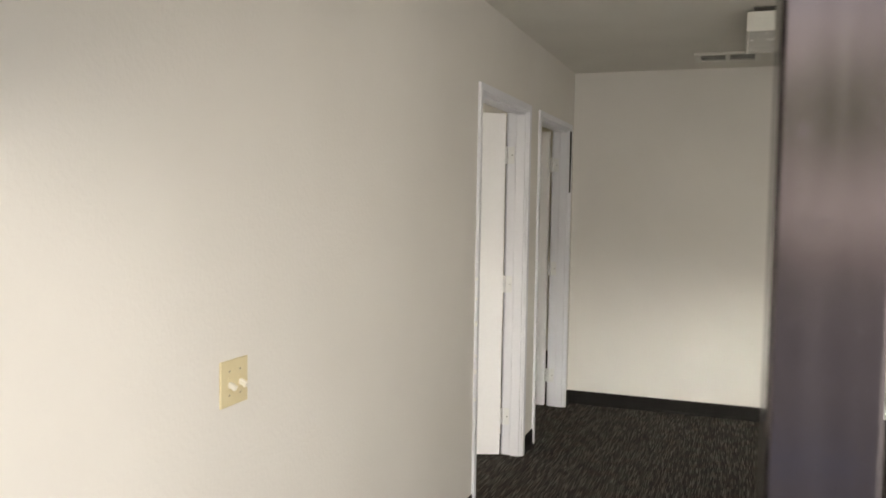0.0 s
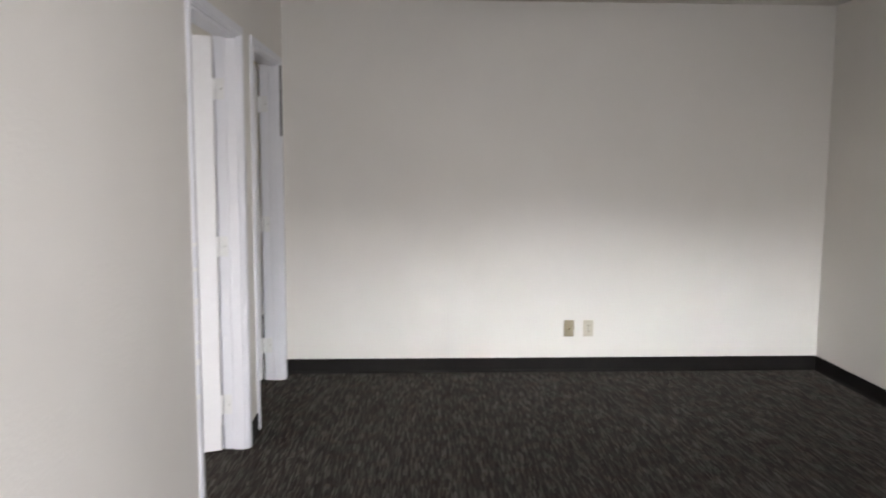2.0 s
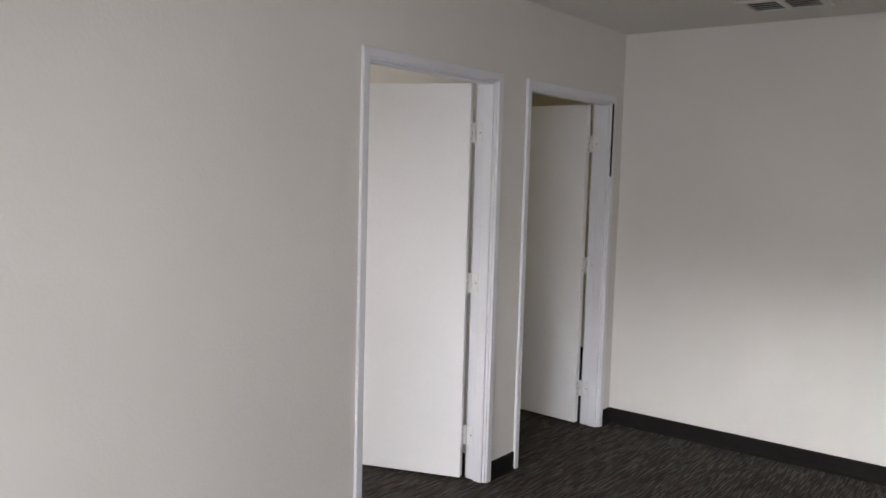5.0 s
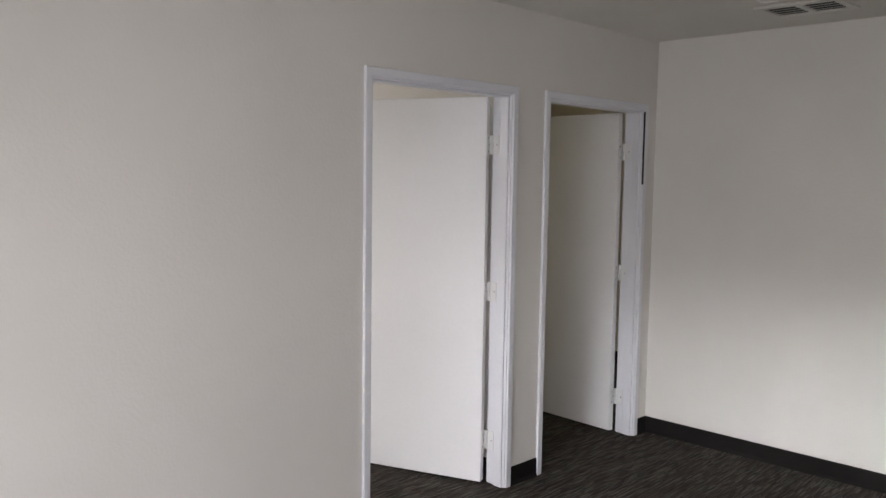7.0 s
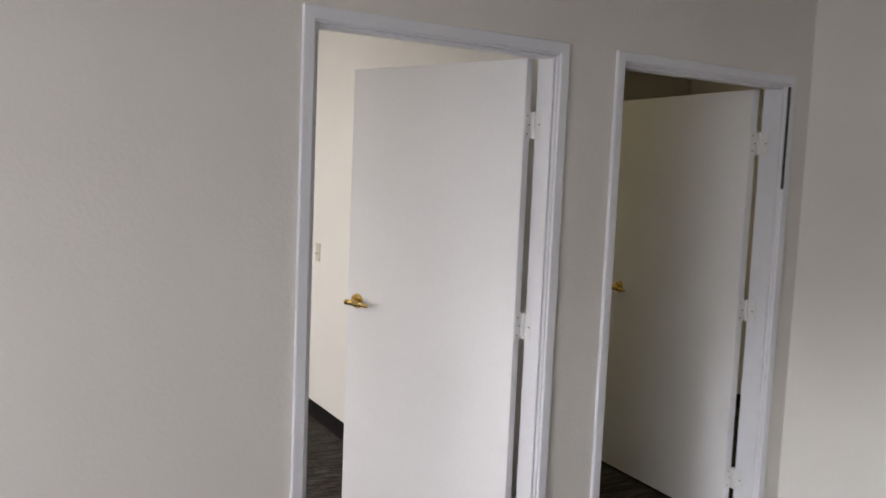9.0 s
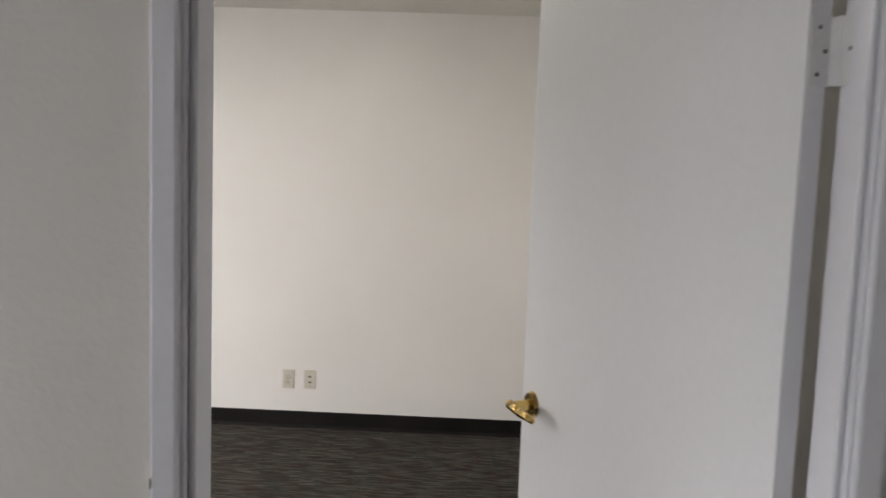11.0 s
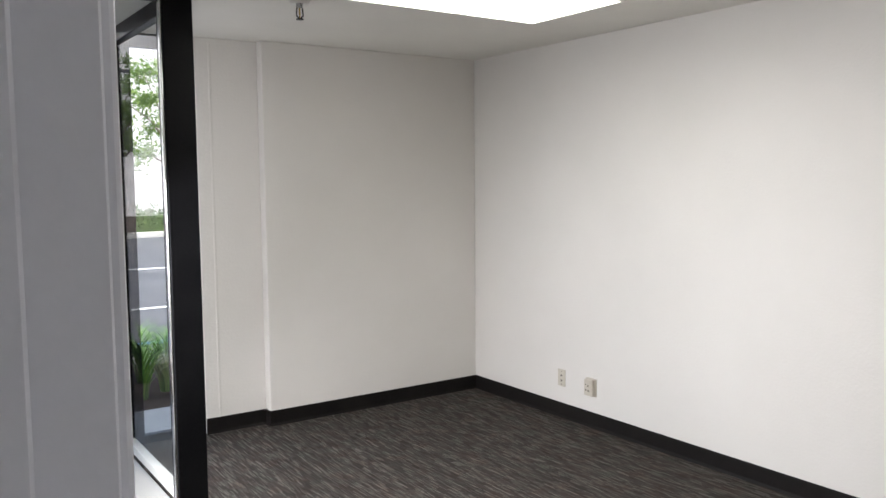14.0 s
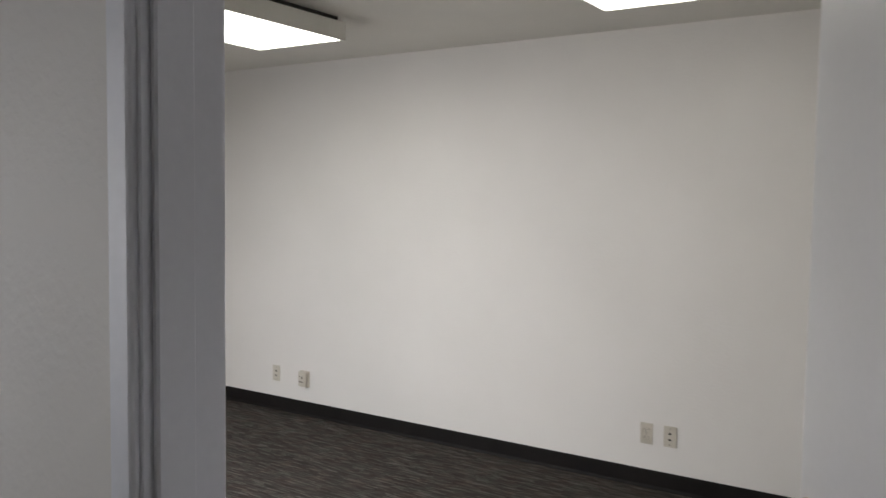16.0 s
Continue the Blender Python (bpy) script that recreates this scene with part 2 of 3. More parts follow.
structure("wall_west", boxes((-WT, 0, YG - 0.045, D1[0] - 0.02, 0, H), (-WT, 0, D1[0] - 0.02, D1[1] + 0.02, DH + 0.02, H),
                             (-WT, 0, D1[1] + 0.02, D2[0] - 0.02, 0, H), (-WT, 0, D2[0] - 0.02, D2[1] + 0.02, DH + 0.02, H),
                             (-WT, 0, D2[1] + 0.02, 8.0, 0, H)), WALL, "off-white painted partition wall with two doorways", "wall")
structure("wall_north", boxes((0.0, XR + 0.1, YF, YF + 0.12, 0, H)), WALL, "plain off-white painted end wall", "wall")
structure("wall_east", boxes((XR, XR + 0.12, YG - 0.05, YF, 0, H)), WALL, "plain off-white painted side wall", "wall")
structure("wall_office_long", boxes((XA - 0.12, XA, YB - 0.12, 8.0, 0, H)), WALL, "long off-white painted office wall", "wall")
structure("wall_office_partition", boxes((XA, -WT, YP, YP + 0.1, 0, H)), WALL, "off-white partition between two offices", "wall")
structure("wall_office_short", boxes((XA, -2.016, YO - 0.05, YB, 0, H), (-2.016, -1.615, YO - 0.05, YB - 0.075, 0, H), bevel=0.004),
          WALL, "off-white short office wall with a shallow step", "wall")
structure("trim_wall_joint", boxes((-1.712, -1.698, YB - 0.076, YB - 0.071, 0.1, H - 0.03), bevel=0.0015), WALL, "painted cover strip on the recessed wall", "trim")
structure("wall_back_office_end", boxes((XA, -WT, 7.6, 7.7, 0, H)), WALL, "off-white end wall of the second office", "wall")
structure("soffit", boxes((-3.0, -2.2, 6.75, 7.6, 2.04, H), bevel=0.004), WALL, "boxed-in bulkhead below the ceiling of the second office", "soffit")


def baseboard(runs):
    """Rubber cove base 100 mm high; each run is a start, an end and the side that it faces."""
    prof = [(0.0, 0.0), (0.014, 0.0), (0.010, 0.006), (0.006, 0.016), (0.005, 0.094), (0.003, 0.1), (0.0, 0.1)]
    k = len(prof)
    for (x0, y0), (x1, y1), (nx, ny) in runs:
        bm = bmesh.new()
        a = [bm.verts.new((x0 + nx * d, y0 + ny * d, z)) for d, z in prof]
        b = [bm.verts.new((x1 + nx * d, y1 + ny * d, z)) for d, z in prof]
        for i in range(k):
            bm.faces.new((a[i], a[(i + 1) % k], b[(i + 1) % k], b[i]))
        bm.faces.new(a)
        bm.faces.new(b)
        bmesh.ops.recalc_face_normals(bm, faces=bm.faces)
        structure("baseboard", bm, BASE, "black rubber cove base along the wall", "baseboard")


CW = 0.046
baseboard([((0, YG + 0.05), (0, D1[0] - CW), (1, 0)), ((0, D1[1] + CW), (0, D2[0] - CW), (1, 0)), ((0, D2[1] + CW), (0, YF), (1, 0)),
                             ((0, YF), (XR, YF), (0, -1)), ((XR, YG + 0.05), (XR, YF), (-1, 0))])
baseboard([((XA, YB), (XA, YP), (1, 0)), ((XA, YB), (-2.016, YB), (0, 1)), ((-2.016, YB - 0.075), (-2.016, YB + 0.005), (1, 0)),
                               ((-2.016, YB - 0.075), (-1.615, YB - 0.075), (0, 1)), ((XA, YP), (-WT, YP), (0, -1)),
                               ((-WT, YG + 0.05), (-WT, D1[0] - CW), (-1, 0))])
baseboard([((XA, YP + 0.1), (-WT, YP + 0.1), (0, 1)), ((XA, YP + 0.1), (XA, 7.6), (1, 0)), ((XA, 7.6), (-WT, 7.6), (0, -1))])


# ---- interior doors ----
def door_frame(name, y0, y1):
    """Jambs, stops and mitred casing round an opening in the partition."""
    f = thing(name, pose(0, 0, 0), "white gloss-painted wooden door frame with moulded casing", "door frame", kind="structure")
    for nm, a, b in (("jamb", y0 - 0.02, y0), ("jamb", y1, y1 + 0.02)):
        part(nm, boxes((-WT - 0.003, 0.003, a, b, 0, DH), bevel=0.002), TRIM, f)
    part("head_jamb", boxes((-WT - 0.003, 0.003, y0 - 0.02, y1 + 0.02, DH, DH + 0.02), bevel=0.002), TRIM, f)
    part("door_stop", boxes((-0.066, -0.010, y0, y0 + 0.011, 0, DH), bevel=0.003), TRIM, f)
    part("door_stop", boxes((-0.066, -0.010, y1 - 0.011, y1, 0, DH), bevel=0.003), TRIM, f)
    part("door_stop", boxes((-0.066, -0.010, y0 + 0.011, y1 - 0.011, DH - 0.011, DH), bevel=0.003), TRIM, f)
    top = DH + CW
    for sx, side in ((0.0, 1), (-WT, -1)):
        for (a, b) in ((y0 - CW, y0 - 0.006), (y1 + 0.006, y1 + CW)):
            inner = y0 - 0.006 if a < y0 - 0.03 else y1 + 0.006
            outer = a if a < y0 - 0.03 else b
            part("casing", casing_piece((sx, outer, 0), (sx, inner, 0), top, DH + 0.006, side), TRIM, f)
        part("head_casing", casing_head(sx, y0, y1, top, side), TRIM, f)
    return f


CASING = [(0.0, 0.0), (0.0, 0.010), (0.05, 0.0135), (0.12, 0.0142), (0.86, 0.0136), (0.95, 0.012), (1.0, 0.0085), (1.0, 0.0)]


def casing_piece(o, i, z_out, z_in, side):
    """An upright casing, 0 at its outer edge, with a mitred top."""
    bm = bmesh.new()
    low, high = [], []
    for u, d in CASING:
        y = o[1] + (i[1] - o[1]) * u
        x = o[0] + side * d
        low.append(bm.verts.new((x, y, 0.002)))
        high.append(bm.verts.new((x, y, z_out + (z_in - z_out) * u)))
    k = len(CASING)
    for j in range(k):
        bm.faces.new((low[j], low[(j + 1) % k], high[(j + 1) % k], high[j]))
    bm.faces.new(low)
    bm.faces.new(high)
    bmesh.ops.recalc_face_normals(bm, faces=bm.faces)
    return bm


def casing_head(sx, y0, y1, top, side):
    bm = bmesh.new()
    a, b = [], []
    for u, d in CASING:
        z = top + (DH + 0.006 - top) * u
        x = sx + side * d
        a.append(bm.verts.new((x, y0 - CW + (CW - 0.006) * u, z)))
        b.append(bm.verts.new((x, y1 + CW - (CW - 0.006) * u, z)))
    k = len(CASING)
    for j in range(k):
        bm.faces.new((a[j], a[(j + 1) % k], b[(j + 1) % k], b[j]))
    bm.faces.new(a)
    bm.faces.new(b)
    bmesh.ops.recalc_face_normals(bm, faces=bm.faces)
    return bm


def lever(parent, x, y, z, face, direction):
    """Rosette, neck and lever of a brass handle at (x, y, z) on a face whose outside lies along face * y."""
    h = part("door_handle", add_cyl(bmesh.new(), (x, y, z), (x, y + face * 0.011, z), 0.034, 0.030, 28), BRASS, parent, "polished brass lever handle")
    part("neck", add_cyl(bmesh.new(), (x, y + face * 0.006, z), (x, y + face * 0.056, z), 0.014, 0.012, 18), BRASS, h)
    bm = bmesh.new()
    a, c, e = y + face * 0.056, y + face * 0.060, y + face * 0.054
    add_cyl(bm, (x - direction * 0.012, a, z), (x + direction * 0.055, c, z), 0.0115, 0.012, 16)
    add_cyl(bm, (x + direction * 0.055, c, z), (x + direction * 0.108, e, z - 0.004), 0.012, 0.008, 16)
    bmesh.ops.create_uvsphere(bm, u_segments=14, v_segments=8, radius=0.0122, matrix=Matrix.Translation((x + direction * 0.055, c, z)))
    bmesh.ops.create_uvsphere(bm, u_segments=14, v_segments=8, radius=0.0125, matrix=Matrix.Translation((x - direction * 0.012, a, z)))
    bmesh.ops.create_uvsphere(bm, u_segments=14, v_segments=8, radius=0.0082, matrix=Matrix.Translation((x + direction * 0.108, e, z - 0.004)))
    smooth(part("lever", bm, BRASS, h))


def door_leaf(name, pivot, theta, width, label):
    """A flush leaf: local x runs from the hinges to the latch, local +y is the face towards the main room."""
    d = thing(name, Matrix.Translation((pivot[0], pivot[1], 0)) @ Matrix.Rotation(math.pi + radians(theta), 4, "Z"), label, "door", "interior doors")
    part("leaf", boxes((0.012, 0.012 + width, 0.008, 0.048, 0.014, DH - 0.005), bevel=0.0018), LEAF, d)
    for z in (0.235, 1.035, 1.800):
        knuckle = add_cyl(bmesh.new(), (0, 0, z - 0.05), (0, 0, z + 0.05), 0.0085, seg=12)
        add_box(knuckle, -0.002, 0.0125, -0.002, 0.009, z - 0.049, z + 0.049)
        h = part("hinge", knuckle, STEEL, d)
        part("leaf_plate", boxes((0.0095, 0.0125, 0.006, 0.044, z - 0.05, z + 0.05)), STEEL, h)
        for k in (-0.034, 0.0, 0.034):
            part("screw", add_cyl(bmesh.new(), (0.0100, 0.03 - (0.012 if k == 0 else 0), z + k), (0.0086, 0.03 - (0.012 if k == 0 else 0), z + k), 0.0035, seg=8), SCREW, h)
    lever(d, 0.012 + width - 0.062, 0.048, 1.025, 1, -1)
    lever(d, 0.012 + width - 0.062, 0.008, 1.025, -1, -1)
    part("latch_plate", boxes((0.012 + width - 0.001, 0.012 + width + 0.0012, 0.016, 0.040, 0.99, 1.05)), BRASS, d, "brass latch plate")
    return d


door_frame("door_frame_1", *D1)
frame_two = door_frame("door_frame_2", *D2)
part("open_joint", boxes((0.002, 0.0150, D2[1] + 0.0050, D2[1] + 0.0075, 1.6, 2.045)), SLOT, frame_two, "dark open joint beside the casing")
CHIP = plain("bare_filler", (0.82, 0.81, 0.79), (0.88, 0.87, 0.85), 0.8, scale=30, grain=200)
chips = random.Random(3)
for _ in range(9):
    zc, hc = chips.uniform(0.55, 1.15), chips.uniform(0.006, 0.022)
    part("paint_chip", boxes((0.002, 0.0165, D1[0] - CW - 0.0022, D1[0] - CW + 0.001, zc, zc + hc), bevel=0.0008), CHIP, bpy.data.objects["door_frame_1"])
door_leaf("door", (-WT - 0.008, D1[1] - 0.002), 21.2, 0.900, "white flush door with brass lever, standing open into the office")
door_leaf("door", (-WT - 0.008, D2[1] - 0.002), -3.0, 0.905, "white flush door with brass lever, wide open into the second office")
for nm, (a, b) in (("hinge_plate", D1), ("hinge_plate", D2)):
    for z in (0.235, 1.035, 1.800):
        ob = part("hinge_leaf", boxes((-WT - 0.004, -0.075, b - 0.0025, b + 0.0005, z - 0.05, z + 0.05)), STEEL, bpy.data.objects["door_frame_1" if a == D1[0] else "door_frame_2"])
        part("screw", add_cyl(bmesh.new(), (-0.088, b - 0.0036, z), (-0.088, b - 0.002, z), 0.0035, seg=8), SCREW, ob)


# ---- storefront glazing ----
def bar(parent, name, x0, x1, y0, y1, z0, z1, material=None):
    return part(name, boxes((x0, x1, y0, y1, z0, z1), bevel=0.003), material or BLACK, parent)


def pane(parent, x0, x1, y0, y1, z0, z1):
    p = part("pane", boxes((x0, x1, y0, y1, z0, z1)), GLASS, parent, "clear glass pane")
    p.visible_shadow = False
    return p


front = thing("window_1", pose(0, 0, 0), "black aluminium glazing of the recessed entrance, full height", "window", kind="structure")
G0, G1 = YG - 0.05, YG + 0.05
bar(front, "corner_post", -1.192, -1.056, G0, G1, 0, H)
bar(front, "head", -1.056, -WT, G0 + 0.004, G1 - 0.004, H - 0.075, H)
bar(front, "sill", -1.056, -WT, G0 + 0.004, G1 - 0.004, 0, 0.05)
pane(front, -1.058, -WT + 0.002, YG - 0.004, YG + 0.004, 0.048, H - 0.073)
bar(front, "mullion", -WT, 0.12, G0, G1 - 0.095, 0, H)
bar(front, "jamb_post", 0.060, 0.130, G0, G1, 0, H)
bar(front, "mullion", 1.193, 1.253, G0, G1, 0, H, ALU)
# Chrome strip added for the pale reflection along the post's side.
bar(front, "glazing_bead", -1.056, -1.046, YG + 0.006, G1 - 0.012, 0.05, H - 0.075, CHROME)
bar(front, "transom", 0.130, 1.193, G0 + 0.004, G1 - 0.004, 2.13, 2.18)
bar(front, "head", 0.130, 1.193, G0 + 0.004, G1 - 0.004, H - 0.06, H)
pane(front, 0.129, 1.194, YG - 0.004, YG + 0.004, 2.178, H - 0.058)
bar(front, "threshold", 0.130, 1.193, G0 + 0.01, G1 - 0.01, -0.01, 0.012)
for a, b in ((1.253, 2.44), (2.50, XR - 0.05)):
    bar(front, "head", a, b, G0 + 0.004, G1 - 0.004, H - 0.075, H)
    bar(front, "sill", a, b, G0 + 0.004, G1 - 0.004, 0, 0.06)
    pane(front, a - 0.002, b + 0.002, YG - 0.004, YG + 0.004, 0.058, H - 0.073)
bar(front, "mullion", 2.44, 2.50, G0, G1, 0, H)
bar(front, "mullion", XR - 0.05, XR, G0, G1, 0, H)

side = thing("window_2", pose(0, 0, 0), "black aluminium side glazing of the recessed entrance", "window", kind="structure")
bar(side, "corner_mullion", XC - 0.085, XC + 0.03, YO - 0.03, YO + 0.03, 0, H)
bar(side, "head", XC - 0.028, XC + 0.028, YO + 0.03, G0, H - 0.085, H)
bar(side, "sill", XC - 0.028, XC + 0.028, YO + 0.03, G0, 0, 0.05, ENAMEL)
pane(side, XC - 0.004, XC + 0.004, YO + 0.028, G0 + 0.002, 0.048, H - 0.083)
street = thing("window_3", pose(0, 0, 0), "narrow full-height window beside the entrance", "window", kind="structure")
bar(street, "window_frame", -1.615, -1.585, YO - 0.03, YO + 0.03, 0, H)
bar(street, "head", -1.585, XC - 0.085, YO - 0.028, YO + 0.028, H - 0.085, H)
bar(street, "sill", -1.585, XC - 0.085, YO - 0.028, YO + 0.028, 0, 0.05)
pane(street, -1.587, XC - 0.083, YO - 0.004, YO + 0.004, 0.048, H - 0.083)


# ---- wall plates ----
def plate(kind, m, material, label, w=0.070, h=0.115, depth=0.006):
    """A cover plate in the local xz plane; local -y faces the room."""
    cat = {"switch": "light switch", "duplex": "outlet", "jack": "wall jack", "coax": "wall jack", "box": "wall jack", "blank": "wall plate"}[kind]
    name = {"switch": "light_switch", "duplex": "outlet", "jack": "phone_jack", "coax": "cable_jack", "box": "phone_box", "blank": "outlet"}[kind]
    p = thing(name, m, label, cat)
    part("plate", boxes((-w / 2, w / 2, -depth, 0, -h / 2, h / 2), bevel=0.0025, seg=2), material, p)
    f = -depth
    if kind == "switch":
        n = max(1, round((w - 0.02) / 0.046))
        for i in range(n):
            x = (i - (n - 1) / 2) * 0.046
            part("bezel", boxes((x - 0.006, x + 0.006, f - 0.001, f, -0.013, 0.013)), material, p)
            t = boxes((-0.0056, 0.0056, -0.022, 0.002, -0.0062, 0.0062), bevel=0.001)
            t.transform(Matrix.Translation((x, f, -0.002)) @ Matrix.Rotation(radians(24), 4, "X"))
            part("toggle", t, TOGGLE, p)
            for z in (-0.030, 0.030):
                part("screw", add_cyl(bmesh.new(), (x, f + 0.001, z), (x, f - 0.0012, z), 0.0028, seg=10), BRONZE_PL, p)
    elif kind == "duplex":
        for z in (-0.0195, 0.0195):
            r = part("receptacle", boxes((-0.0165, 0.0165, f - 0.0018, f, z - 0.0135, z + 0.0135), bevel=0.005, seg=2), material, p)
            for x in (-0.0065, 0.0065):
                part("slot", boxes((x - 0.0014, x + 0.0014, f - 0.0024, f - 0.001, z - 0.003, z + 0.006)), SLOT, r)
            part("slot", add_cyl(bmesh.new(), (0, f - 0.001, z - 0.008), (0, f - 0.0024, z - 0.008), 0.0025, seg=8), SLOT, r)
        part("screw", add_cyl(bmesh.new(), (0, f + 0.001, 0), (0, f - 0.0012, 0), 0.003, seg=10), SCREW, p)
    elif kind == "jack":
        for z in (-0.017, 0.017):
            part("socket", boxes((-0.0075, 0.0075, f - 0.001, f + 0.001, z - 0.0055, z + 0.0055)), SLOT, p)
            part("screw", add_cyl(bmesh.new(), (0, f + 0.001, z * 2.6), (0, f - 0.0012, z * 2.6), 0.0028, seg=10), SCREW, p)
    elif kind == "coax":
        part("connector", add_cyl(bmesh.new(), (0, f + 0.001, -0.002), (0, f - 0.010, -0.002), 0.0058, seg=12), BRASS, p, "brass cable connector")
    elif kind == "box":
        c = part("cover", boxes((-w / 2 + 0.005, w / 2 - 0.005, f - 0.024, f, -h / 2 + 0.004, h / 2 - 0.004), bevel=0.005, seg=2), material, p)
        for x, z, hx, hz in ((0.0, 0.012, 0.0035, 0.0075), (-0.020, 0.018, 0.003, 0.003), (-0.020, -0.018, 0.007, 0.004), (0.003, -0.020, 0.007, 0.004)):
            part("socket", boxes((x - hx, x + hx, f - 0.0248, f - 0.022, z - hz, z + hz)), SLOT, c)
        part("ridge", boxes((-w / 2 + 0.010, w / 2 - 0.010, f - 0.0255, f - 0.022, 0.030, 0.034)), material, c)
    elif kind == "blank":
        for z in (-0.0195, 0.0195):
            part("receptacle", boxes((-0.0165, 0.0165, f - 0.0015, f, z - 0.0135, z + 0.0135), bevel=0.005, seg=2), material, p)
    return p


plate("switch", pose(0, 1.652, 1.068, 0, 0, 90), ALMOND, "almond double toggle switch on the off-white wall", 0.116, 0.116)
plate("coax", pose(1.925, YF, 0.304, 0, 0, 0), BRONZE_PL, "tan metal cable plate low on the end wall")
plate("duplex", pose(2.059, YF, 0.304, 0, 0, 0), IVORY, "ivory duplex outlet low on the end wall")
plate("duplex", pose(XR, 5.10, 0.245, 0, 0, -90), IVORY, "ivory duplex outlet low on the side wall")
plate("jack", pose(XA, 0.251, 0.269, 0, 0, 90), WHITE_PL, "white two-port phone plate above the office baseboard")
plate("box", pose(XA, 0.532, 0.264, 0, 0, 90), WHITE_PL, "white raised phone box above the office baseboard", 0.085, 0.115, 0.012)
plate("duplex", pose(XA, 3.032, 0.298, 0, 0, 90), WHITE_PL, "white duplex outlet on the long office wall")
plate("jack", pose(XA, 3.162, 0.300, 0, 0, 90), WHITE_PL, "white two-port data plate on the long office wall")
plate("switch", pose(-2.474, YP, 1.074, 0, 0, 0), IVORY, "ivory single toggle switch on the office partition")


# ---- ceiling fixtures ----
def box_light(x0, y0, lit, label, lens=False, lx=1.22, ly=0.62):
    """A surface fluorescent fixture held a finger's width below the ceiling."""
    f = thing("ceiling_light", pose(x0 + lx / 2, y0 + ly / 2, 2.367), label, "ceiling light", "fluorescent fixtures")
    hx, hy, t = lx / 2, ly / 2, 0.092
    for nm, b in (("side_panel", (-hx, hx, -hy, -hy + 0.014, 0, t)), ("side_panel", (-hx, hx, hy - 0.014, hy, 0, t)),
                  ("end_panel", (-hx, -hx + 0.014, -hy + 0.014, hy - 0.014, 0, t)), ("end_panel", (hx - 0.014, hx, -hy + 0.014, hy - 0.014, 0, t))):
        part(nm, boxes(b, bevel=0.0015), ENAMEL, f)
    part("top_panel", boxes((-hx + 0.014, hx - 0.014, -hy + 0.014, hy - 0.014, t - 0.02, t - 0.004)), ENAMEL, f)
    # Dark block in place of the shadow between fixture and ceiling.
    part("spacer", boxes((-hx + 0.03, hx - 0.03, -hy + 0.03, hy - 0.03, t - 0.004, H - 2.367)), SLOT, f)
    mat = LIT if lit else UNLIT
    part("diffuser", boxes((-hx + 0.0145, hx - 0.0145, -hy + 0.0145, hy - 0.0145, 0.004, 0.010)), mat, f, "glowing white diffuser" if lit else "unlit prismatic diffuser")
    return f


def wrap_light(x0, y0, label, lx=1.22, ly=0.56, mat=None):
    f = thing("ceiling_light", pose(x0 + lx / 2, y0 + ly / 2, 2.372), label, "ceiling light", "fluorescent fixtures")
    hx, hy = lx / 2, ly / 2
    part("tray", boxes((-hx, hx, -hy, hy, 0.065, H - 2.372), bevel=0.003), ENAMEL, f)
    part("diffuser", boxes((-hx + 0.004, hx - 0.004, -hy + 0.004, hy - 0.004, 0, 0.0645), bevel=0.020, seg=3), mat or LIT, f, "glowing wraparound diffuser")
    return f


box_light(-2.712, 1.092, True, "lit boxed fluorescent ceiling light with white sides")
wrap_light(-2.79, 3.09, "lit wraparound fluorescent ceiling light", mat=WRAP)
# The DIM one is an unseen lamp, added for the second office's warm light.
wrap_light(-3.3, 5.0, "unseen wraparound light added to warm the second office", mat=DIM)
box_light(1.185, 4.18, False, "unlit boxed fluorescent ceiling light with white sides")


def vent(x0, x1, y0, y1):
    v = thing("ceiling_vent", pose((x0 + x1) / 2, (y0 + y1) / 2, H), "white metal ceiling vent with two louvred halves", "vent")
    hx, hy = (x1 - x0) / 2, (y1 - y0) / 2
    # Dark sheet for the shade in the two openings behind the slats.
    part("backing", boxes((-hx + 0.03, hx - 0.03, -hy + 0.03, hy - 0.03, -0.004, -0.001)), SLOT, v)
    part("frame", boxes((-hx, hx, -hy, -hy + 0.035, -0.014, 0), (-hx, hx, hy - 0.035, hy, -0.014, 0), (-hx, -hx + 0.035, -hy + 0.035, hy - 0.035, -0.014, 0),
                        (hx - 0.035, hx, -hy + 0.035, hy - 0.035, -0.014, 0), (-0.014, 0.014, -hy + 0.035, hy - 0.035, -0.014, 0), bevel=0.002), ENAMEL, v)
    n = 5
    for sx in (-1, 1):
        for i in range(n):
            y = -hy + 0.05 + (2 * hy - 0.1) * i / (n - 1)
            bm = boxes((-(hx - 0.05) / 2, (hx - 0.05) / 2, -0.012, 0.012, -0.001, 0.001))
            bm.transform(Matrix.Translation((sx * (hx - 0.021) / 2, y, -0.011)) @ Matrix.Rotation(radians(14), 4, "X"))
            part("slat", bm, ENAMEL, v)
    return v


vent(0.88, 1.28, 5.40, 5.70)


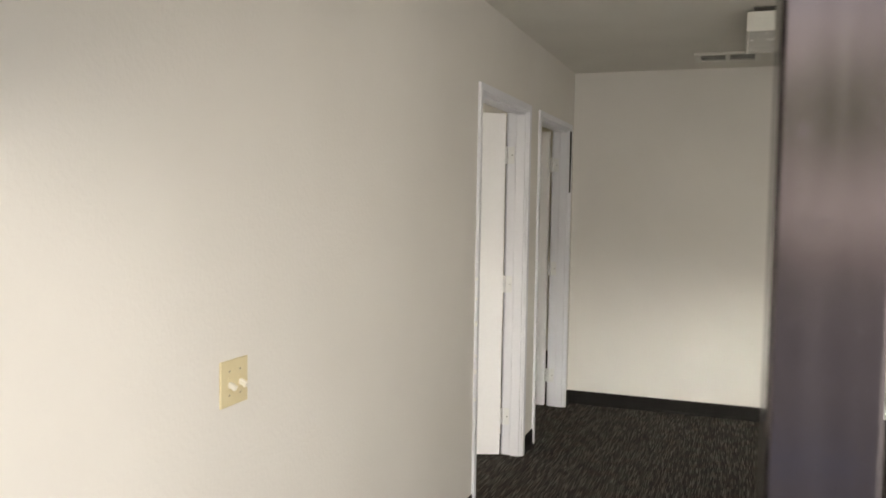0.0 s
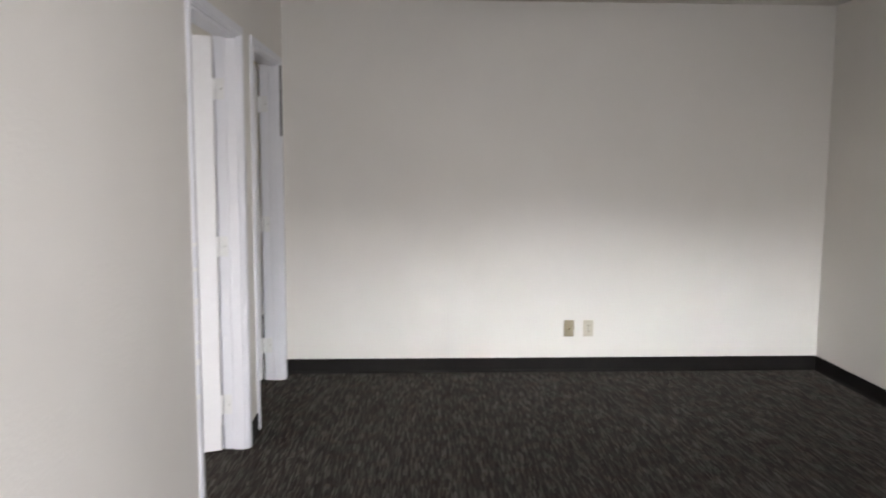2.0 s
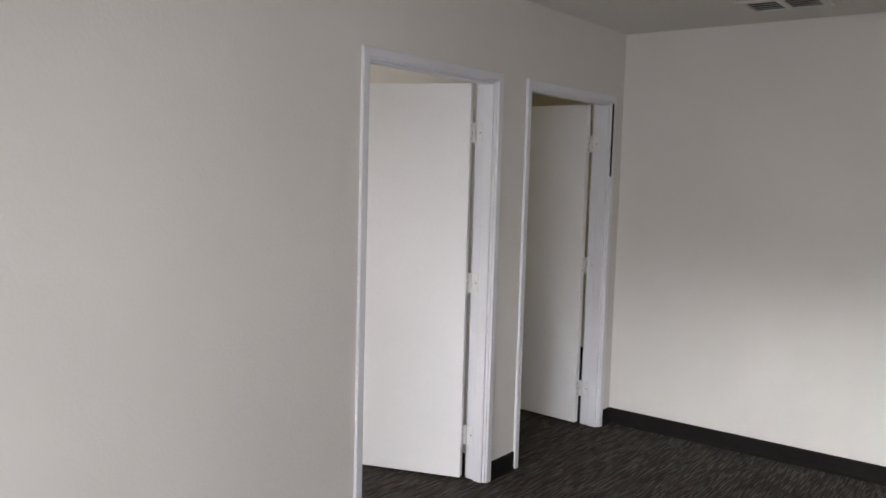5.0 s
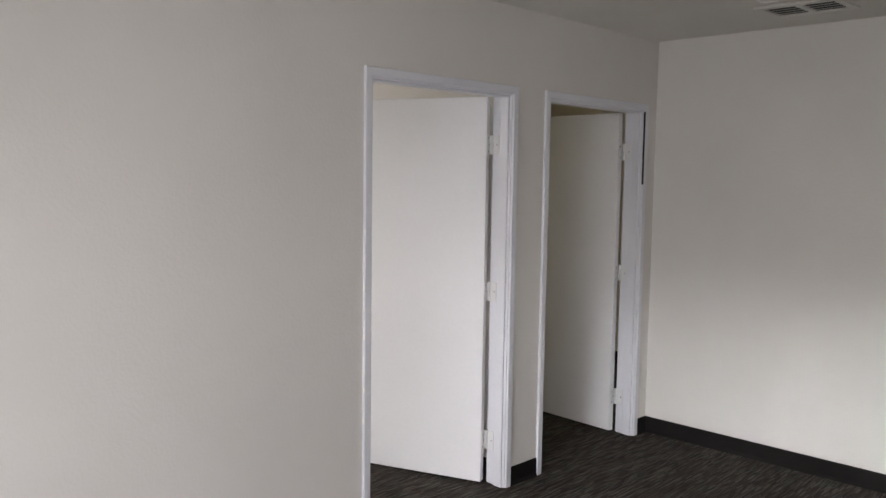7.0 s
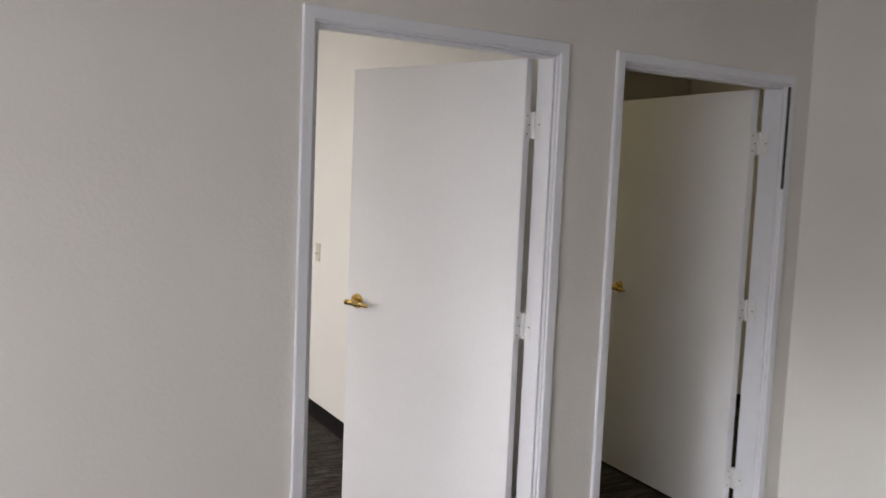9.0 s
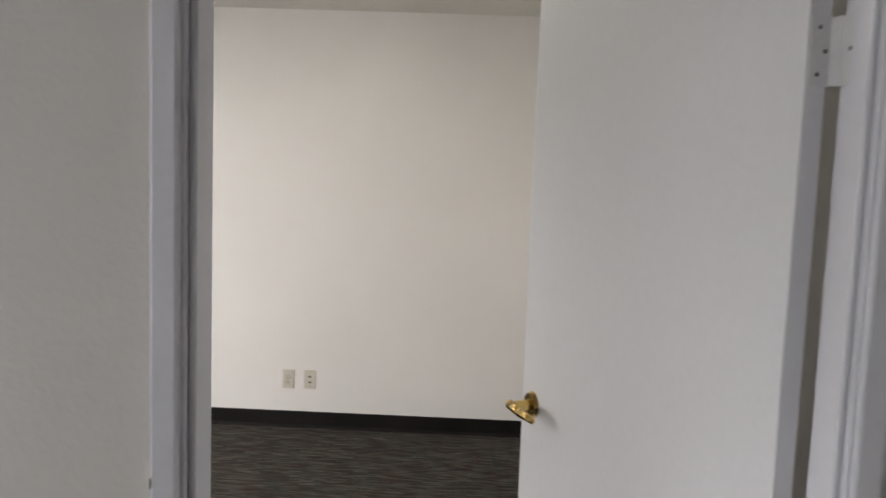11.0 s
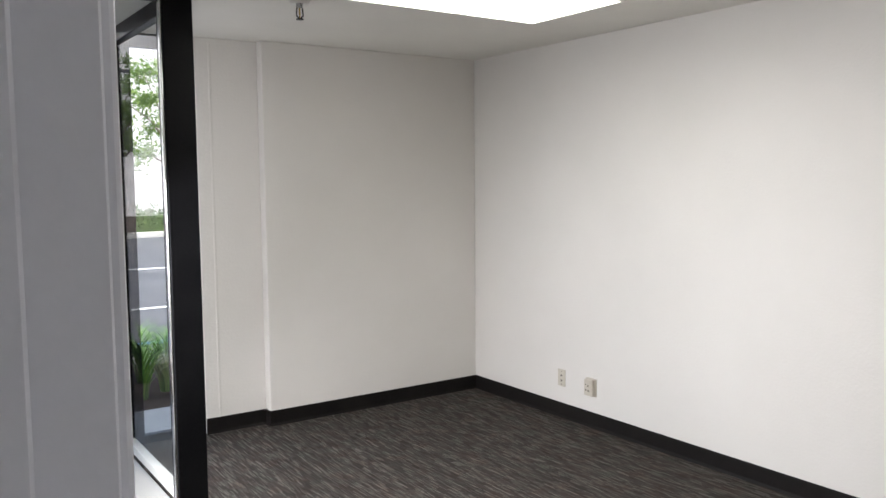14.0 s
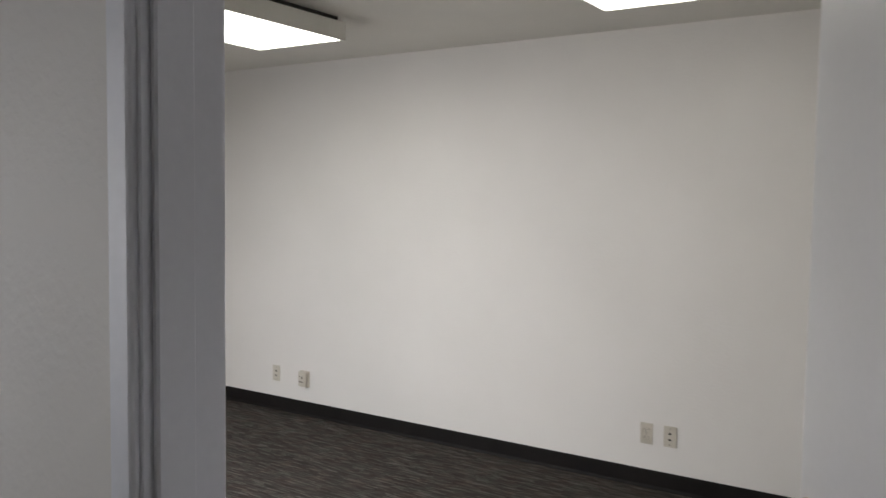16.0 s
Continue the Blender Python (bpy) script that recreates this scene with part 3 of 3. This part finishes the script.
def sprinkler(x, y):
    s = thing("sprinkler", pose(x, y, H), "chrome pendent fire sprinkler under the ceiling", "sprinkler")
    smooth(part("escutcheon", add_cyl(bmesh.new(), (0, 0, 0), (0, 0, -0.034), 0.050, 0.034, 24), ENAMEL, s))
    part("body", add_cyl(bmesh.new(), (0, 0, -0.028), (0, 0, -0.052), 0.014, 0.012, 16), CHROME, s)
    for k in (-1, 1):
        bm = add_cyl(bmesh.new(), (k * 0.011, 0, -0.050), (k * 0.013, 0, -0.078), 0.0028, seg=8)
        add_cyl(bm, (k * 0.013, 0, -0.078), (0, 0, -0.090), 0.0028, seg=8)
        part("arm", bm, SLOT, s)
    part("bulb", add_cyl(bmesh.new(), (0, 0, -0.052), (0, 0, -0.086), 0.003, seg=8), BRASS, s)
    part("deflector", add_cyl(bmesh.new(), (0, 0, -0.089), (0, 0, -0.092), 0.014, seg=16), SLOT, s)
    s.scale = (1.3, 1.3, 1.3)
    return s


sprinkler(-1.68, 0.60)

# ---- outside ----
GZ = -0.15
structure("ground", boxes((-400, 400, -400, 400, GZ - 0.5, GZ - 0.004)), ASPHALT, "grey asphalt parking lot", "ground")
structure("pavement", boxes((XC + 0.03, XR + 0.1, YO - 0.03, G0 + 0.004, GZ - 0.1, -0.015), (-14, 14, -1.65, YO - 0.03, GZ - 0.1, -0.015), bevel=0.006),
          CONCRETE, "pale concrete walk in front of the entrance", "pavement")
structure("planting_bed", boxes((-14, 1.0, -3.3, -1.65, GZ - 0.1, -0.06)), MULCH, "brown bark mulch planting bed", "planting bed")
structure("kerb_near", boxes((-14, 1.0, -3.45, -3.3, GZ - 0.1, 0.0), bevel=0.015), CONCRETE, "concrete kerb of the planting bed", "kerb")
structure("kerb_far", boxes((-40, 40, -22.4, -22.2, GZ - 0.1, 0.02), bevel=0.02), CONCRETE, "concrete kerb beyond the parking lot", "kerb")
structure("verge", boxes((-40, 40, -36, -22.4, GZ - 0.1, -0.02)), MULCH, "mulched strip in front of the far building", "planting bed")
for nm, b, mat in (("road_marking", (-14, 6, -7.42, -7.30, GZ - 0.004, GZ), LINE), ("road_marking", (-30, 6, -12.8, -12.6, GZ - 0.004, GZ), LINE),
                   ("road_marking", (-14, 2, -4.9, -4.78, GZ - 0.004, GZ), BLUE)):
    structure(nm, boxes(b), mat, "blue painted parking line" if mat is BLUE else "white painted parking line", "road marking")
structure("wall_outer", boxes((XA - 6, -1.615, YO - 0.25, YO - 0.052, GZ, 3.2), (XR + 0.12, XR + 8, YO - 0.25, G1 - 0.1, GZ, 3.2), (-1.615, XR + 0.12, YO - 0.25, YO - 0.05, H + 0.2, 3.2)),
          STUCCO, "pale stucco outer wall of the building", "wall")

far = thing("building", pose(-6, -36, -0.02), "long white panelled commercial building across the lot", "building")
# The wall above the dark band at 6.7 m is added in place of pale sky.
part("wall", boxes((-45, 45, -10, 0, 0, 11.0)), STUCCO, far)
part("parapet", boxes((-45.1, 45.1, -0.15, 0.06, 10.8, 11.1), bevel=0.02), STUCCO, far)
part("reveal_band", boxes((-45, 45, 0.0, 0.05, 6.70, 6.86)), ASPHALT, far, "dark roof line; the wall above it stands in for pale sky")
for i in range(12):
    part("panel_joint", boxes((-33 + 6 * i - 0.03, -33 + 6 * i + 0.03, 0.0, 0.012, 0.0, 10.8)), CONCRETE, far)


def leaf_cloud(bm, spots, size, rng, flat=0.0):
    for c in spots:
        n = Vector((rng.uniform(-1, 1), rng.uniform(-1, 1), rng.uniform(-0.3, 1))).normalized()
        u = n.orthogonal().normalized()
        u = Matrix.Rotation(rng.uniform(0, 6.28), 3, n) @ u
        w = n.cross(u)
        s = size * rng.uniform(0.6, 1.3)
        p = [c - u * s, c + w * s * 0.45 + n * s * 0.1, c + u * s, c - w * s * 0.45 + n * s * 0.1]
        bm.faces.new([bm.verts.new(q) for q in p])


def tree(x, y, height, radius, low, seed):
    rng = random.Random(seed)
    t = thing("tree", pose(x, y, -0.03), "young broadleaf tree with a thin trunk and light green crown", "tree")
    tr = bmesh.new()
    add_cyl(tr, (0, 0, 0), (0.04, 0.02, low + 0.4), 0.085, 0.06, 10)
    tips = []
    for i in range(9):
        a = i * 2.4 + rng.uniform(-0.3, 0.3)
        z0 = low - 0.3 + 0.12 * i
        p0 = Vector((0.03, 0.01, min(z0, low + 0.4)))
        p1 = p0 + Vector((math.cos(a) * radius * 0.45, math.sin(a) * radius * 0.45, 0.7 + 0.12 * i))
        p2 = p1 + Vector((math.cos(a + 0.3) * radius * 0.4, math.sin(a + 0.3) * radius * 0.4, 0.5 + rng.uniform(0, 0.6)))
        add_cyl(tr, p0, p1, 0.042, 0.026, 7)
        add_cyl(tr, p1, p2, 0.026, 0.010, 6)
        tips += [p1, (p1 + p2) / 2, p2]
    part("trunk", tr, BARK, t)
    cr = bmesh.new()
    spots = []
    for p in tips + [Vector((0, 0, height - 0.5)), Vector((0.3, 0.2, height - 0.9)), Vector((-0.4, -0.1, height - 1.1))]:
        for _ in range(4):
            c = p + Vector((rng.gauss(0, 0.3), rng.gauss(0, 0.3), rng.gauss(0.1, 0.3)))
            spots += [c + Vector((rng.gauss(0, 0.17), rng.gauss(0, 0.17), rng.gauss(0, 0.12))) for _ in range(70)]
    leaf_cloud(cr, spots, 0.075, rng)
    part("crown", cr, LEAVES, t)
    return t


tree(-8.55, -24.2, 6.0, 2.3, 2.2, 4)
tree(-15.5, -24.4, 5.6, 2.1, 2.1, 9)
tree(3.5, -24.3, 5.8, 2.2, 2.2, 11)

rng = random.Random(5)
hd = bmesh.new()
leaf_cloud(hd, [Vector((rng.uniform(-14, 2), -23.3 + rng.uniform(-0.5, 0.5), abs(rng.gauss(0.45, 0.16)))) for _ in range(14000)], 0.06, rng)
hedge = tagged(part("hedge", hd, HEDGE), "clipped dark green hedge along the far kerb", "hedge", kind="stuff")
core = part("hedge_core", boxes((-14, 2, -23.7, -22.95, -0.1, 0.52), bevel=0.08, seg=2), HEDGE, hedge)


def grass_clump(x, y, seed):
    r = random.Random(seed)
    bm = bmesh.new()
    for _ in range(130):
        a, lean, ln = r.uniform(0, 6.28), r.uniform(0.12, 0.5), r.uniform(0.40, 0.75)
        d, w = Vector((math.cos(a), math.sin(a), 0)), Vector((-math.sin(a), math.cos(a), 0)) * 0.011
        base = d * r.uniform(0, 0.06)
        rows = []
        for k in range(5):
            u = k / 4
            c = base + d * (lean * u * u) + Vector((0, 0, ln * (u - 0.35 * u * u * u)))
            rows.append([bm.verts.new(c - w * (1 - u * 0.9)), bm.verts.new(c + w * (1 - u * 0.9))])
        for p, q in zip(rows, rows[1:]):
            bm.faces.new((p[0], p[1], q[1], q[0]))
    g = part("strap_leaf_plant", bm, GRASS)
    g.location = (x, y, -0.06)
    return tagged(g, "bright green strap-leaved plant in mulch", "plant", "bedding plants")


for i, (x, y) in enumerate(((-1.80, -2.30), (-1.55, -2.15), (-2.05, -2.2), (-1.95, -2.55), (-1.62, -2.75), (-2.4, -2.8), (-1.2, -2.6), (-2.9, -2.5), (-0.6, -2.7), (-3.6, -2.7))):
    grass_clump(x, y, i)
